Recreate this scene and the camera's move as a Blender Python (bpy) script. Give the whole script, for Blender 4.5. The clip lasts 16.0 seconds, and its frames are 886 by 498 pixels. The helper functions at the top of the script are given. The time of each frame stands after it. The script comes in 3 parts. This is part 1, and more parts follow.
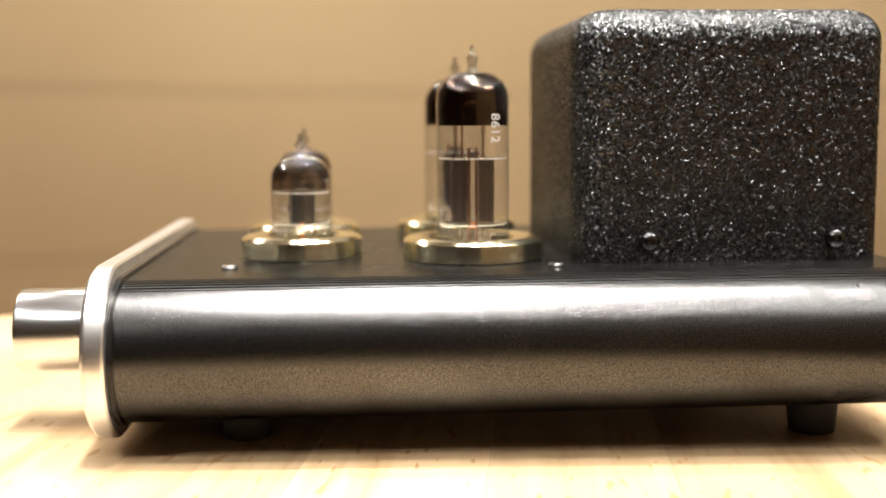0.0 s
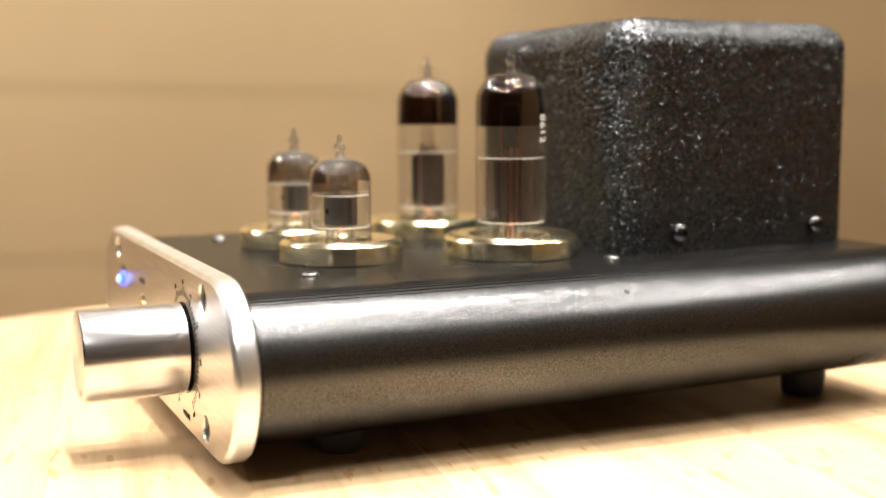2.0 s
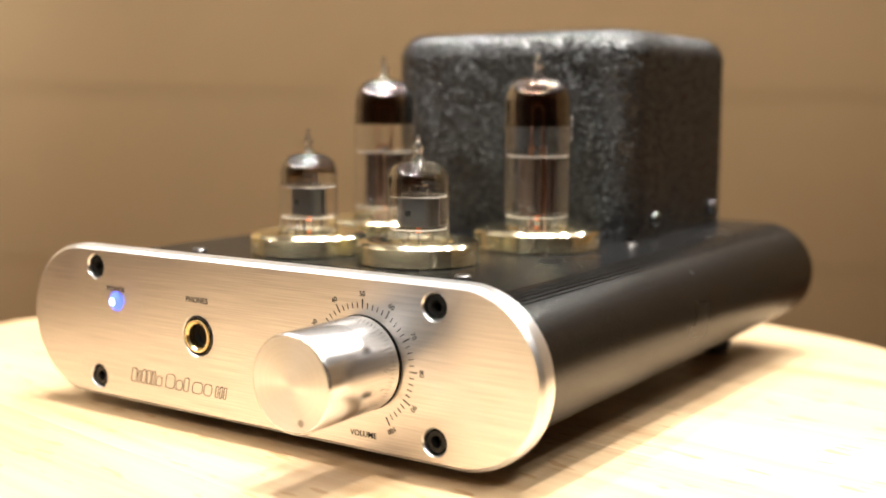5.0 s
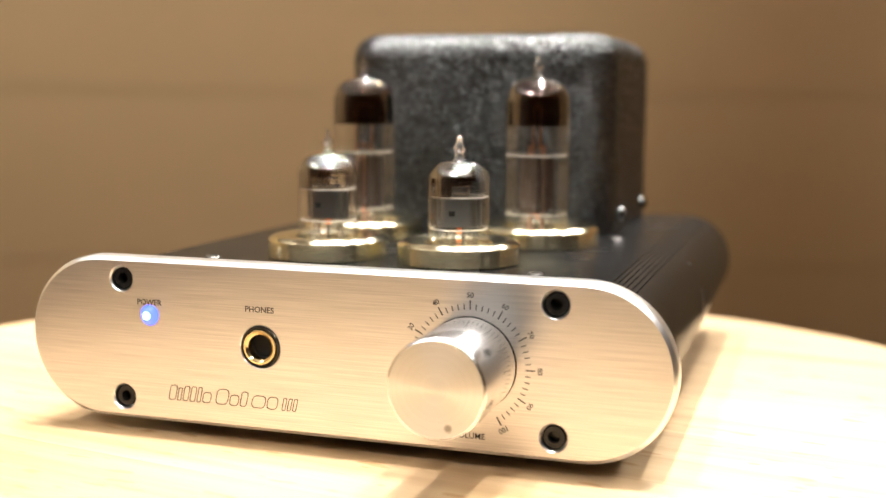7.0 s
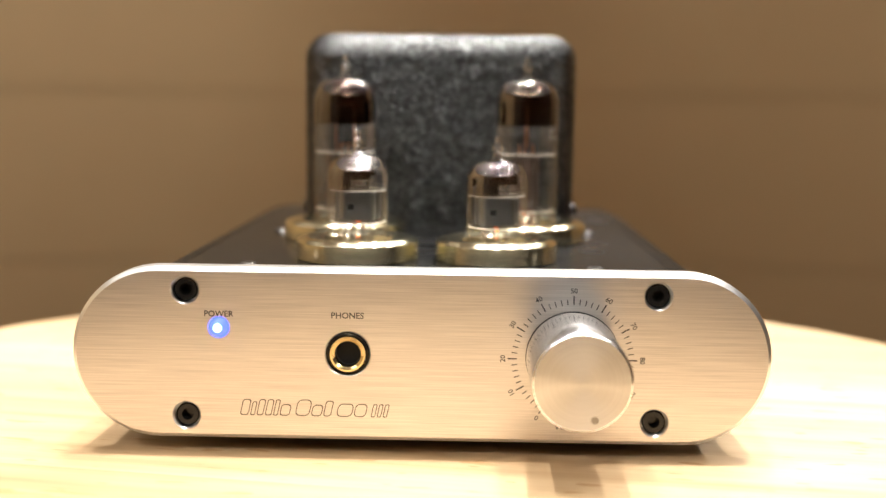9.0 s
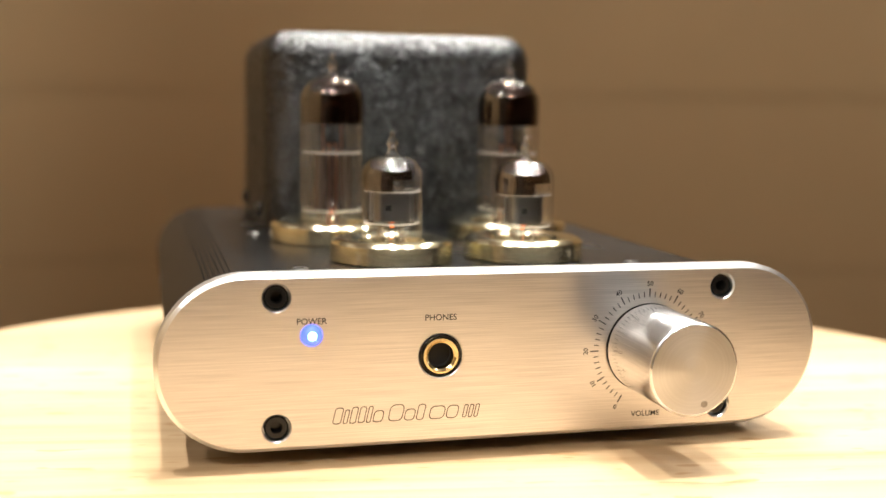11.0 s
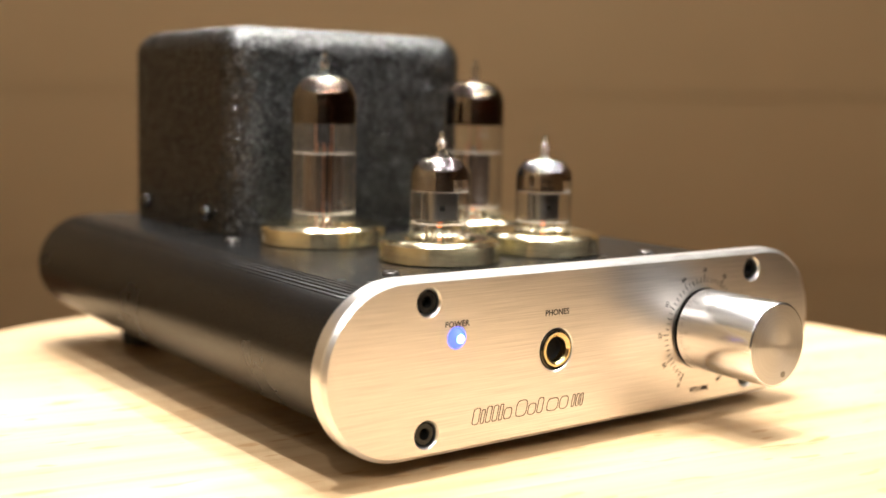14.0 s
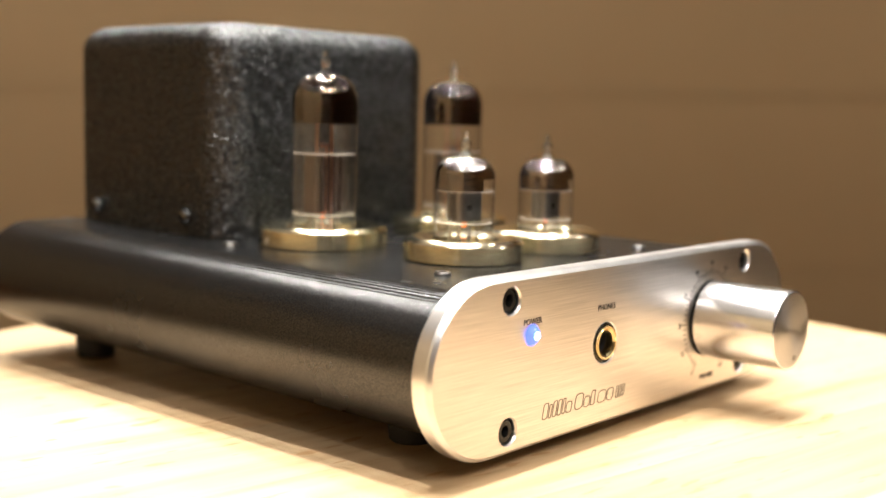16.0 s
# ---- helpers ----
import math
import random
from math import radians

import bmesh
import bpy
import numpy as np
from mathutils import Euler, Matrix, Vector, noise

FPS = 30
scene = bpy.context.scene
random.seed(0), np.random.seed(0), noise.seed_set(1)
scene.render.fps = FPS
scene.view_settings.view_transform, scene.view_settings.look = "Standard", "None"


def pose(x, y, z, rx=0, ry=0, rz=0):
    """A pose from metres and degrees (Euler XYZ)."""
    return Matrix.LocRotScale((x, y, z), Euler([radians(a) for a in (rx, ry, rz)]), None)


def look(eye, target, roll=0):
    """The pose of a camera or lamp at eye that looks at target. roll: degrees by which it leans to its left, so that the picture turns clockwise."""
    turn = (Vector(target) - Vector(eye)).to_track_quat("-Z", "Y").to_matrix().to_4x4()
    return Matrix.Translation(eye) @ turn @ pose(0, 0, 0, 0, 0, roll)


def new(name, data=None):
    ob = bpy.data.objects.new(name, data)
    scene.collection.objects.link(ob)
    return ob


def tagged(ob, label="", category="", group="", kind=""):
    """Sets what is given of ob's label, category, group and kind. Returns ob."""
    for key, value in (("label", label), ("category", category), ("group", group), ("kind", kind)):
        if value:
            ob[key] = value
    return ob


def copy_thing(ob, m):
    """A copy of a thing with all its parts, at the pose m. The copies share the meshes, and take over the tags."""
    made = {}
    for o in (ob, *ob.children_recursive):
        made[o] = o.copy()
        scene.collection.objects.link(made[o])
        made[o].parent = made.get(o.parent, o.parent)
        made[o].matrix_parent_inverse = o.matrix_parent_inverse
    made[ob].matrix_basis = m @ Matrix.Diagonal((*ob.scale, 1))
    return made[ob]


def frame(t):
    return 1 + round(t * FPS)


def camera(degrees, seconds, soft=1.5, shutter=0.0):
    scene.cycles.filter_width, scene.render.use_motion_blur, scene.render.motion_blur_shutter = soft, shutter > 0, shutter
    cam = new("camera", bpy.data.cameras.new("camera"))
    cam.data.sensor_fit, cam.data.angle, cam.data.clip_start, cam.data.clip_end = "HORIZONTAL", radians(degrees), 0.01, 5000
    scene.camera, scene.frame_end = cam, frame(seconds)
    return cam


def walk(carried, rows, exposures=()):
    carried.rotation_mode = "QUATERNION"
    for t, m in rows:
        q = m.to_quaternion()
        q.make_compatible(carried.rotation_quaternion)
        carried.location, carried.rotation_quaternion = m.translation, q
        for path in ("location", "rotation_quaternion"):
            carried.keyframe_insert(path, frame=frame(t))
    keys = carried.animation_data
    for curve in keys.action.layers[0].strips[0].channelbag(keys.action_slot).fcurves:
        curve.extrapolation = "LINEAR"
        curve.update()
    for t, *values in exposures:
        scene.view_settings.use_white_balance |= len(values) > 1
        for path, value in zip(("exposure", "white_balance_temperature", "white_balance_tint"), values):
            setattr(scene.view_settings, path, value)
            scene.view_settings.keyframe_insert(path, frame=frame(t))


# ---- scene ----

from math import sin, cos, pi, tan

# ---------------------------------------------------------------- camera
cam = camera(42.65, 16.0, soft=1.5)
cam.data.dof.use_dof = True
cam.data.dof.focus_distance = 0.29
cam.data.dof.aperture_fstop = 8.0
# an orbit round one fixed axis: seconds, degrees round it
ORBIT = [
    (0.0, 84.33), (0.5, 79.93), (1.0, 75.17), (1.5, 69.85), (2.0, 63.49), (2.5, 60.66), (3.0, 54.89),
    (3.5, 49.52), (4.0, 41.47), (4.2, 38.95), (6.3, 23.93), (6.5, 21.83), (7.0, 16.72), (7.5, 11.0),
    (8.0, 6.11), (8.5, 2.45), (9.0, 0.0), (9.5, -4.4), (9.7, -6.2), (11.8, -20.3), (12.0, -21.2), (12.5, -24.81),
    (13.0, -28.66), (13.5, -33.33), (14.0, -37.73), (14.5, -40.92), (15.0, -43.09), (15.5, -45.55), (16.0, -49.47)]
AXIS_AT, AXIS = Vector((-0.0067, 0.0828, 0.0)), Vector((-0.00095, 0.01841, 0.99983))
BASE = Matrix(((0.9996684, -0.0146546, 0.0211736, 0.0114587), (0.0228808, 0.1283006, -0.9914713, -0.2805177),
               (0.011813, 0.991627, 0.1285934, 0.0928221), (0, 0, 0, 1)))
EXPOSURES = [(0.0, 0.02), (2.0, 0.12), (4.2, 0.17), (7.0, 0.16), (8.5, 0.01), (9.5, -0.05), (12.0, -0.02), (14.0, 0.04), (16.0, 0.11)]
# the amplifier leans back by one degree on its table; the table is level
LEVEL = Matrix.Translation((0, 0.1, -0.001)) @ Matrix.Rotation(radians(1.055), 4, "X") @ Matrix.Translation((0, -0.1, 0))
walk(cam, [(t, LEVEL @ Matrix.Translation(AXIS_AT) @ Matrix.Rotation(radians(a), 4, AXIS) @ Matrix.Translation(-AXIS_AT) @ BASE) for t, a in ORBIT], EXPOSURES)

# ---------------------------------------------------------------- light
FLOOR, CEILING, ROOM = -0.66, 1.95, 3.3
world = bpy.data.worlds.new("world")
world.use_nodes = True
world.node_tree.nodes["Background"].inputs[0].default_value = (0.9, 0.75, 0.6, 1)
world.node_tree.nodes["Background"].inputs[1].default_value = 0.02
scene.world = world


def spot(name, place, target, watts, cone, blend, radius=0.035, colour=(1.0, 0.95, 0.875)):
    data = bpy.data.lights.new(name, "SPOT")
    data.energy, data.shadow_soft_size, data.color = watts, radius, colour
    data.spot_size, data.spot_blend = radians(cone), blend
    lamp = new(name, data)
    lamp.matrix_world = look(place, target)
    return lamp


# a cross of ceiling spots over the table, an added arc of weaker lamps round it, and four added fill lamps that wash
# the wall
for x, y, watts in ((-0.40, 0.09, 140), (0.03, 0.10, 75), (0.46, 0.09, 150), (0.05, 0.46, 135), (0.0, -0.22, 50)):
    spot("ceiling_spot", (x, y, 1.7), (x * 0.4, 0.09 + (y - 0.09) * 0.4, 0), watts, 80, 0.6, 0.024)
# Extra unseen lamps, added to brighten the cover, chassis and glass.
for turn, far, high, watts in ((-152, 1.5, 1.35, 10), (-131, 1.5, 1.35, 38), (-110, 1.5, 1.35, 22), (-90, 1.5, 1.35, 20), (-70, 1.5, 1.35, 22), (-42, 1.5, 1.35, 40),
                               (5, 1.1, 1.75, 18), (30, 1.1, 1.75, 45), (55, 1.5, 1.5, 50), (76, 0.95, 1.75, 50), (78, 1.5, 1.5, 40)):
    c, d = cos(radians(turn)), sin(radians(turn))
    spot("ceiling_spot", (far * c, far * d + 0.07, high), (0.05 * c, 0.05 * d + 0.07, 0), watts, 45, 0.6, 0.038)
# Unseen uplights, added as fill for the wall and the ceiling.
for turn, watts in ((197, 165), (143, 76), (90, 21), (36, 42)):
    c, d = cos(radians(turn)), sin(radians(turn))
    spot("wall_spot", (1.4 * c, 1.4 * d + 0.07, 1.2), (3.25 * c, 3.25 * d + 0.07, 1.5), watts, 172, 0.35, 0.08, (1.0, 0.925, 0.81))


# ---------------------------------------------------------------- materials
def nodes_of(name):
    m = bpy.data.materials.new(name)
    m.use_nodes = True
    nt = m.node_tree
    return m, nt, nt.nodes["Principled BSDF"], nt.nodes["Material Output"]


def add(nt, kind, **values):
    n = nt.nodes.new(kind)
    for key, value in values.items():
        n.inputs[key.replace("_", " ")].default_value = value
    return n


def coords(nt, scale=(1, 1, 1), turn=(0, 0, 0)):
    tc = nt.nodes.new("ShaderNodeTexCoord")
    mp = add(nt, "ShaderNodeMapping", Scale=scale, Rotation=turn)
    nt.links.new(tc.outputs["Object"], mp.inputs["Vector"])
    return mp.outputs["Vector"]


def ramp(nt, fac, stops):
    r = nt.nodes.new("ShaderNodeValToRGB")
    while len(r.color_ramp.elements) < len(stops):
        r.color_ramp.elements.new(0.5)
    for e, (p, c) in zip(r.color_ramp.elements, stops):
        e.position, e.color = p, (*c, 1)
    nt.links.new(fac, r.inputs["Fac"])
    return r.outputs["Color"]


def bump(nt, height, bsdf, strength, distance):
    b = add(nt, "ShaderNodeBump", Strength=strength, Distance=distance)
    nt.links.new(height, b.inputs["Height"])
    nt.links.new(b.outputs["Normal"], bsdf.inputs["Normal"])
    return b


def noise_of(nt, vec, scale, detail=3.0, rough=0.5):
    n = add(nt, "ShaderNodeTexNoise", Scale=scale, Detail=detail, Roughness=rough)
    nt.links.new(vec, n.inputs["Vector"])
    return n.outputs["Fac"]


def plain(name, colour, rough, metal=0.0, grain=0.0, size=2000.0):
    m, nt, b, out = nodes_of(name)
    b.inputs["Roughness"].default_value, b.inputs["Metallic"].default_value = rough, metal
    v = coords(nt)
    f = noise_of(nt, v, 120.0, 4.0)
    dark, light = [c * 0.9 for c in colour], [min(1, c * 1.08) for c in colour]
    nt.links.new(ramp(nt, f, ((0.3, dark), (0.7, light))), b.inputs["Base Color"])
    if grain:
        bump(nt, noise_of(nt, v, size, 2.0), b, grain, 0.0002)
    return m


def grains(nt, v, bsdf, scale, lean):
    """Flat-faced grains, each tilted its own way."""
    cells = add(nt, "ShaderNodeTexVoronoi", Scale=scale)
    nt.links.new(v, cells.inputs["Vector"])
    tilt = nt.nodes.new("ShaderNodeVectorMath")
    tilt.operation = "SUBTRACT"
    tilt.inputs[1].default_value = (0.5, 0.5, 0.5)
    nt.links.new(cells.outputs["Color"], tilt.inputs[0])
    geo = nt.nodes.new("ShaderNodeNewGeometry")
    push = nt.nodes.new("ShaderNodeVectorMath")
    push.operation = "MULTIPLY_ADD"
    push.inputs[1].default_value = (lean, lean, lean)
    nt.links.new(tilt.outputs[0], push.inputs[0])
    nt.links.new(geo.outputs["Normal"], push.inputs[2])
    unit = nt.nodes.new("ShaderNodeVectorMath")
    unit.operation = "NORMALIZE"
    nt.links.new(push.outputs[0], unit.inputs[0])
    nt.links.new(unit.outputs[0], bsdf.inputs["Normal"])
    return cells.outputs["Color"]


def anodised():
    """Black sand-blasted anodised aluminium."""
    m, nt, b, out = nodes_of("black_anodised_aluminium")
    v = coords(nt)
    fine = noise_of(nt, v, 3000.0, 2.0, 0.6)
    broad = noise_of(nt, v, 35.0, 3.0)
    b.inputs["Metallic"].default_value = 1.0
    b.inputs["Specular Tint"].default_value = (0.7, 0.7, 0.7, 1)
    nt.links.new(ramp(nt, fine, ((0.36, (0.042, 0.042, 0.043)), (0.68, (0.125, 0.125, 0.127)))), b.inputs["Base Color"])
    nt.links.new(ramp(nt, broad, ((0.3, (0.25,) * 3), (0.7, (0.28,) * 3))), b.inputs["Roughness"])
    bump(nt, fine, b, 0.8, 0.00006)
    return m


def crinkle():
    """Coarse black crackle paint."""
    m, nt, b, out = nodes_of("black_crackle_paint")
    v = coords(nt)
    n = noise_of(nt, v, 1500.0, 2.0, 0.55)
    nt.links.new(ramp(nt, n, ((0.4, (0.0015, 0.0016, 0.0018)), (0.65, (0.004, 0.0042, 0.0046)))), b.inputs["Base Color"])
    b.inputs["Roughness"].default_value = 0.28
    b.inputs["Specular Tint"].default_value = (0.94, 0.965, 1.0, 1)
    b.inputs["IOR"].default_value = 1.55
    face = grains(nt, v, b, 2150.0, 0.8)
    nt.links.new(ramp(nt, face, ((0.3, (0.25,) * 3), (0.7, (1.0,) * 3))), b.inputs["Specular IOR Level"])
    return m


def brushed(name, colour, along, rough=0.3, aniso=0.0, blur=(0, 0, 1)):
    """Brushed aluminium with fine streaks along one axis; gloss spreads across them."""
    m, nt, b, out = nodes_of(name)
    squash = [3200.0, 3200.0, 3200.0]
    squash[along] = 45.0
    f = noise_of(nt, coords(nt, squash), 1.0, 3.0, 0.6)
    wide = noise_of(nt, coords(nt, [q * 0.3 for q in squash]), 1.0, 2.0)
    b.inputs["Metallic"].default_value = 1.0
    nt.links.new(ramp(nt, f, ((0.32, [c * 0.8 for c in colour]), (0.64, colour))), b.inputs["Base Color"])
    nt.links.new(ramp(nt, wide, ((0.3, (rough - 0.01,) * 3), (0.7, (rough + 0.015,) * 3))), b.inputs["Roughness"])
    if aniso:
        t = add(nt, "ShaderNodeCombineXYZ", X=blur[0], Y=blur[1], Z=blur[2])
        nt.links.new(t.outputs[0], b.inputs["Tangent"])
        b.inputs["Anisotropic"].default_value = aniso
    else:
        bump(nt, f, b, 0.15, 0.00003)
    return m


def turned(name, colour, rough, aniso):
    """Metal turned on a lathe: gloss spreads across the tool marks."""
    m, nt, b, out = nodes_of(name)
    b.inputs["Metallic"].default_value = 1.0
    f = noise_of(nt, coords(nt, (60, 60, 4200)), 1.0, 3.0)
    nt.links.new(ramp(nt, f, ((0.3, [c * 0.88 for c in colour]), (0.7, colour))), b.inputs["Base Color"])
    nt.links.new(ramp(nt, noise_of(nt, coords(nt), 90.0, 3.0), ((0.3, (rough * 0.85,) * 3), (0.7, (rough * 1.2,) * 3))), b.inputs["Roughness"])
    tg = nt.nodes.new("ShaderNodeTangent")
    tg.direction_type, tg.axis = "RADIAL", "Z"
    nt.links.new(tg.outputs["Tangent"], b.inputs["Tangent"])
    b.inputs["Anisotropic"].default_value, b.inputs["Anisotropic Rotation"].default_value = aniso, 0.25
    return m


def spun(name, colour, rough, aniso):
    """A faced end with tool marks in rings round its own centre: gloss fans out along the radius."""
    m, nt, b, out = nodes_of(name)
    b.inputs["Metallic"].default_value, b.inputs["Roughness"].default_value = 1.0, rough
    tc = nt.nodes.new("ShaderNodeTexCoord")
    far = nt.nodes.new("ShaderNodeVectorMath")
    far.operation = "LENGTH"
    nt.links.new(tc.outputs["Object"], far.inputs[0])
    rings = add(nt, "ShaderNodeTexNoise", Scale=5200.0, Detail=2.0)
    rings.noise_dimensions = "1D"
    nt.links.new(far.outputs["Value"], rings.inputs["W"])
    nt.links.new(ramp(nt, rings.outputs["Fac"], ((0.3, [c * 0.94 for c in colour]), (0.7, colour))), b.inputs["Base Color"])
    nt.links.new(tc.outputs["Object"], b.inputs["Tangent"])
    b.inputs["Anisotropic"].default_value = aniso
    return m


def clear_glass(name, tint=(1, 1, 1), coat=1.0):
    m, nt, b, out = nodes_of(name)
    nt.nodes.remove(b)
    tr = nt.nodes.new("ShaderNodeBsdfTransparent")
    tr.inputs["Color"].default_value = (*tint, 1)
    gl = add(nt, "ShaderNodeBsdfGlossy", Roughness=0.045)
    lw = add(nt, "ShaderNodeLayerWeight", Blend=0.5)
    pw = nt.nodes.new("ShaderNodeMath")
    pw.operation = "POWER"
    pw.inputs[1].default_value = 2.6
    nt.links.new(lw.outputs["Facing"], pw.inputs[0])
    mul = nt.nodes.new("ShaderNodeMath")
    mul.operation = "MULTIPLY_ADD"
    mul.inputs[1].default_value, mul.inputs[2].default_value = 0.6, 0.05 * coat
    nt.links.new(pw.outputs[0], mul.inputs[0])
    mix = nt.nodes.new("ShaderNodeMixShader")
    nt.links.new(mul.outputs[0], mix.inputs[0])
    nt.links.new(tr.outputs[0], mix.inputs[1])
    nt.links.new(gl.outputs[0], mix.inputs[2])
    nt.links.new(mix.outputs[0], out.inputs["Surface"])
    return m


def getter_film(name, colour, veil, rough=0.1):
    """The mirror film inside a valve's dome, which lets a little light through."""
    m, nt, b, out = nodes_of(name)
    b.inputs["Metallic"].default_value, b.inputs["Roughness"].default_value = 1.0, rough
    b.inputs["Specular Tint"].default_value = (0.7, 0.62, 0.55, 1)
    nt.links.new(ramp(nt, noise_of(nt, coords(nt), 260.0, 3.0), ((0.3, [c * 0.7 for c in colour]), (0.7, colour))), b.inputs["Base Color"])
    tr = nt.nodes.new("ShaderNodeBsdfTransparent")
    tr.inputs["Color"].default_value = (0.75, 0.6, 0.5, 1)
    mix = nt.nodes.new("ShaderNodeMixShader")
    mix.inputs[0].default_value = veil
    nt.links.new(b.outputs[0], mix.inputs[1])
    nt.links.new(tr.outputs[0], mix.inputs[2])
    nt.links.new(mix.outputs[0], out.inputs["Surface"])
    return m


def glow(name, colour, strength):
    m, nt, b, out = nodes_of(name)
    b.inputs["Base Color"].default_value = (*colour, 1)
    b.inputs["Emission Color"].default_value = (*colour, 1)
    b.inputs["Emission Strength"].default_value = strength
    b.inputs["Roughness"].default_value = 0.15
    return m


def pale_wood():
    """Oiled pale birch: long grain along y, knots and small streaks, each board its own tone."""
    m, nt, b, out = nodes_of("pale_birch_wood")
    info = nt.nodes.new("ShaderNodeObjectInfo")
    tc = nt.nodes.new("ShaderNodeTexCoord")
    shift = nt.nodes.new("ShaderNodeVectorMath")
    shift.operation = "MULTIPLY_ADD"
    shift.inputs[1].default_value = (3.0, 3.0, 3.0)
    nt.links.new(info.outputs["Random"], shift.inputs[0])
    nt.links.new(tc.outputs["Object"], shift.inputs[2])
    mp = add(nt, "ShaderNodeMapping", Scale=(120, 6, 120))
    nt.links.new(shift.outputs[0], mp.inputs["Vector"])
    grain = noise_of(nt, mp.outputs[0], 1.0, 6.0, 0.6)
    mp2 = add(nt, "ShaderNodeMapping", Scale=(26, 4, 26))
    nt.links.new(shift.outputs[0], mp2.inputs["Vector"])
    broad = noise_of(nt, mp2.outputs[0], 1.0, 3.0)
    a = ramp(nt, grain, ((0.25, (0.33, 0.21, 0.105)), (0.5, (0.465, 0.335, 0.2)), (0.75, (0.525, 0.39, 0.245))))
    c = ramp(nt, broad, ((0.3, (0.88, 0.82, 0.74)), (0.65, (1, 1, 1))))
    mix = nt.nodes.new("ShaderNodeMix")
    mix.data_type, mix.blend_type = "RGBA", "MULTIPLY"
    mix.inputs["Factor"].default_value = 0.6
    nt.links.new(a, mix.inputs["A"])
    nt.links.new(c, mix.inputs["B"])
    hue = nt.nodes.new("ShaderNodeHueSaturation")
    vr = nt.nodes.new("ShaderNodeMapRange")
    vr.inputs["To Min"].default_value, vr.inputs["To Max"].default_value = 0.72, 1.08
    nt.links.new(info.outputs["Random"], vr.inputs["Value"])
    nt.links.new(vr.outputs[0], hue.inputs["Value"])
    nt.links.new(mix.outputs["Result"], hue.inputs["Color"])
    # sparse short brown flecks
    mp3 = add(nt, "ShaderNodeMapping", Scale=(300, 75, 300))
    nt.links.new(shift.outputs[0], mp3.inputs["Vector"])
    fleck = ramp(nt, noise_of(nt, mp3.outputs[0], 1.0, 1.0), ((0.66, (0, 0, 0)), (0.7, (0.9, 0.9, 0.9))))
    dark = nt.nodes.new("ShaderNodeMix")
    dark.data_type = "RGBA"
    nt.links.new(fleck, dark.inputs["Factor"])
    nt.links.new(hue.outputs[0], dark.inputs["A"])
    dark.inputs["B"].default_value = (0.3, 0.17, 0.07, 1)
    nt.links.new(dark.outputs["Result"], b.inputs["Base Color"])
    b.inputs["Roughness"].default_value = 0.45
    bump(nt, grain, b, 0.15, 0.0003)
    return m


def wall_paint():
    m, nt, b, out = nodes_of("tan_wall_board")
    v = coords(nt)
    f = noise_of(nt, v, 0.9, 4.0)
    g = noise_of(nt, v, 60.0, 3.0)
    nt.links.new(ramp(nt, f, ((0.3, (0.425, 0.325, 0.188)), (0.7, (0.475, 0.366, 0.217)))), b.inputs["Base Color"])
    b.inputs["Roughness"].default_value = 0.8
    bump(nt, g, b, 0.2, 0.004)
    return m


ANODISED, CRINKLE = anodised(), crinkle()
PANEL = brushed("brushed_aluminium", (0.86, 0.812, 0.77), 0, 0.3, 0.6)
RIM = plain("polished_aluminium", (0.9, 0.9, 0.9), 0.3, 1.0)
KNOB_SIDE = brushed("turned_aluminium", (0.9, 0.91, 0.93), 1, 0.21)
KNOB_CAP = spun("spun_aluminium", (0.7, 0.685, 0.68), 0.3, 0.85)
BRASS = turned("polished_brass", (1.0, 0.915, 0.64), 0.17, 0.75)
DARK_BRASS = plain("jack_brass", (0.76, 0.6, 0.32), 0.2, 1.0)
BLACK_STEEL = plain("black_oxide_steel", (0.022, 0.021, 0.02), 0.2, 0.6)
GLOSS_BLACK = plain("glossy_black_screw", (0.12, 0.12, 0.12), 0.17, 1.0)
RUBBER = plain("black_rubber", (0.009, 0.009, 0.009), 0.75, 0.0, 0.4)
# Near-black that stands for the shade inside openings.
HOLE_SHADE = plain("dark_hollow", (0.008, 0.008, 0.008), 0.8)
INK = plain("black_print", (0.012, 0.011, 0.011), 0.7)
ETCH = plain("etched_line", (0.05, 0.035, 0.022), 0.6, 0.0)
GLASS = clear_glass("valve_glass", (1, 1, 1), 2.4)
GLASS_TIP = clear_glass("thick_tip_glass", (0.85, 0.85, 0.85), 5.0)
FILM_SMALL = getter_film("silver_getter_film", (0.27, 0.245, 0.23), 0.28, 0.05)
FILM_TALL = getter_film("dark_getter_film", (0.09, 0.062, 0.045), 0.16, 0.05)
MICA = plain("pale_mica_edge", (0.75, 0.7, 0.64), 0.4)
MICA_FACE = clear_glass("clear_mica_face", (0.86, 0.84, 0.8), 2.5)
ANODE = plain("grey_anode_metal", (0.3, 0.295, 0.295), 0.28, 1.0)
ANODE_BROWN = plain("carbonised_anode_metal", (0.13, 0.095, 0.08), 0.35, 0.7)
WIRE = plain("nickel_wire", (0.6, 0.55, 0.5), 0.25, 1.0)
COPPER = plain("copper_rod", (0.55, 0.3, 0.22), 0.3, 1.0)
HEATER = glow("heater_glow", (1.0, 0.2, 0.03), 1.5)
LED = glow("blue_led", (0.06, 0.1, 1.0), 2.8)
LED_CORE = glow("blue_led_core", (0.3, 0.6, 1.0), 4.0)
STAMP = plain("silver_stamp", (0.55, 0.53, 0.5), 0.5)
WOOD, WALL = pale_wood(), wall_paint()
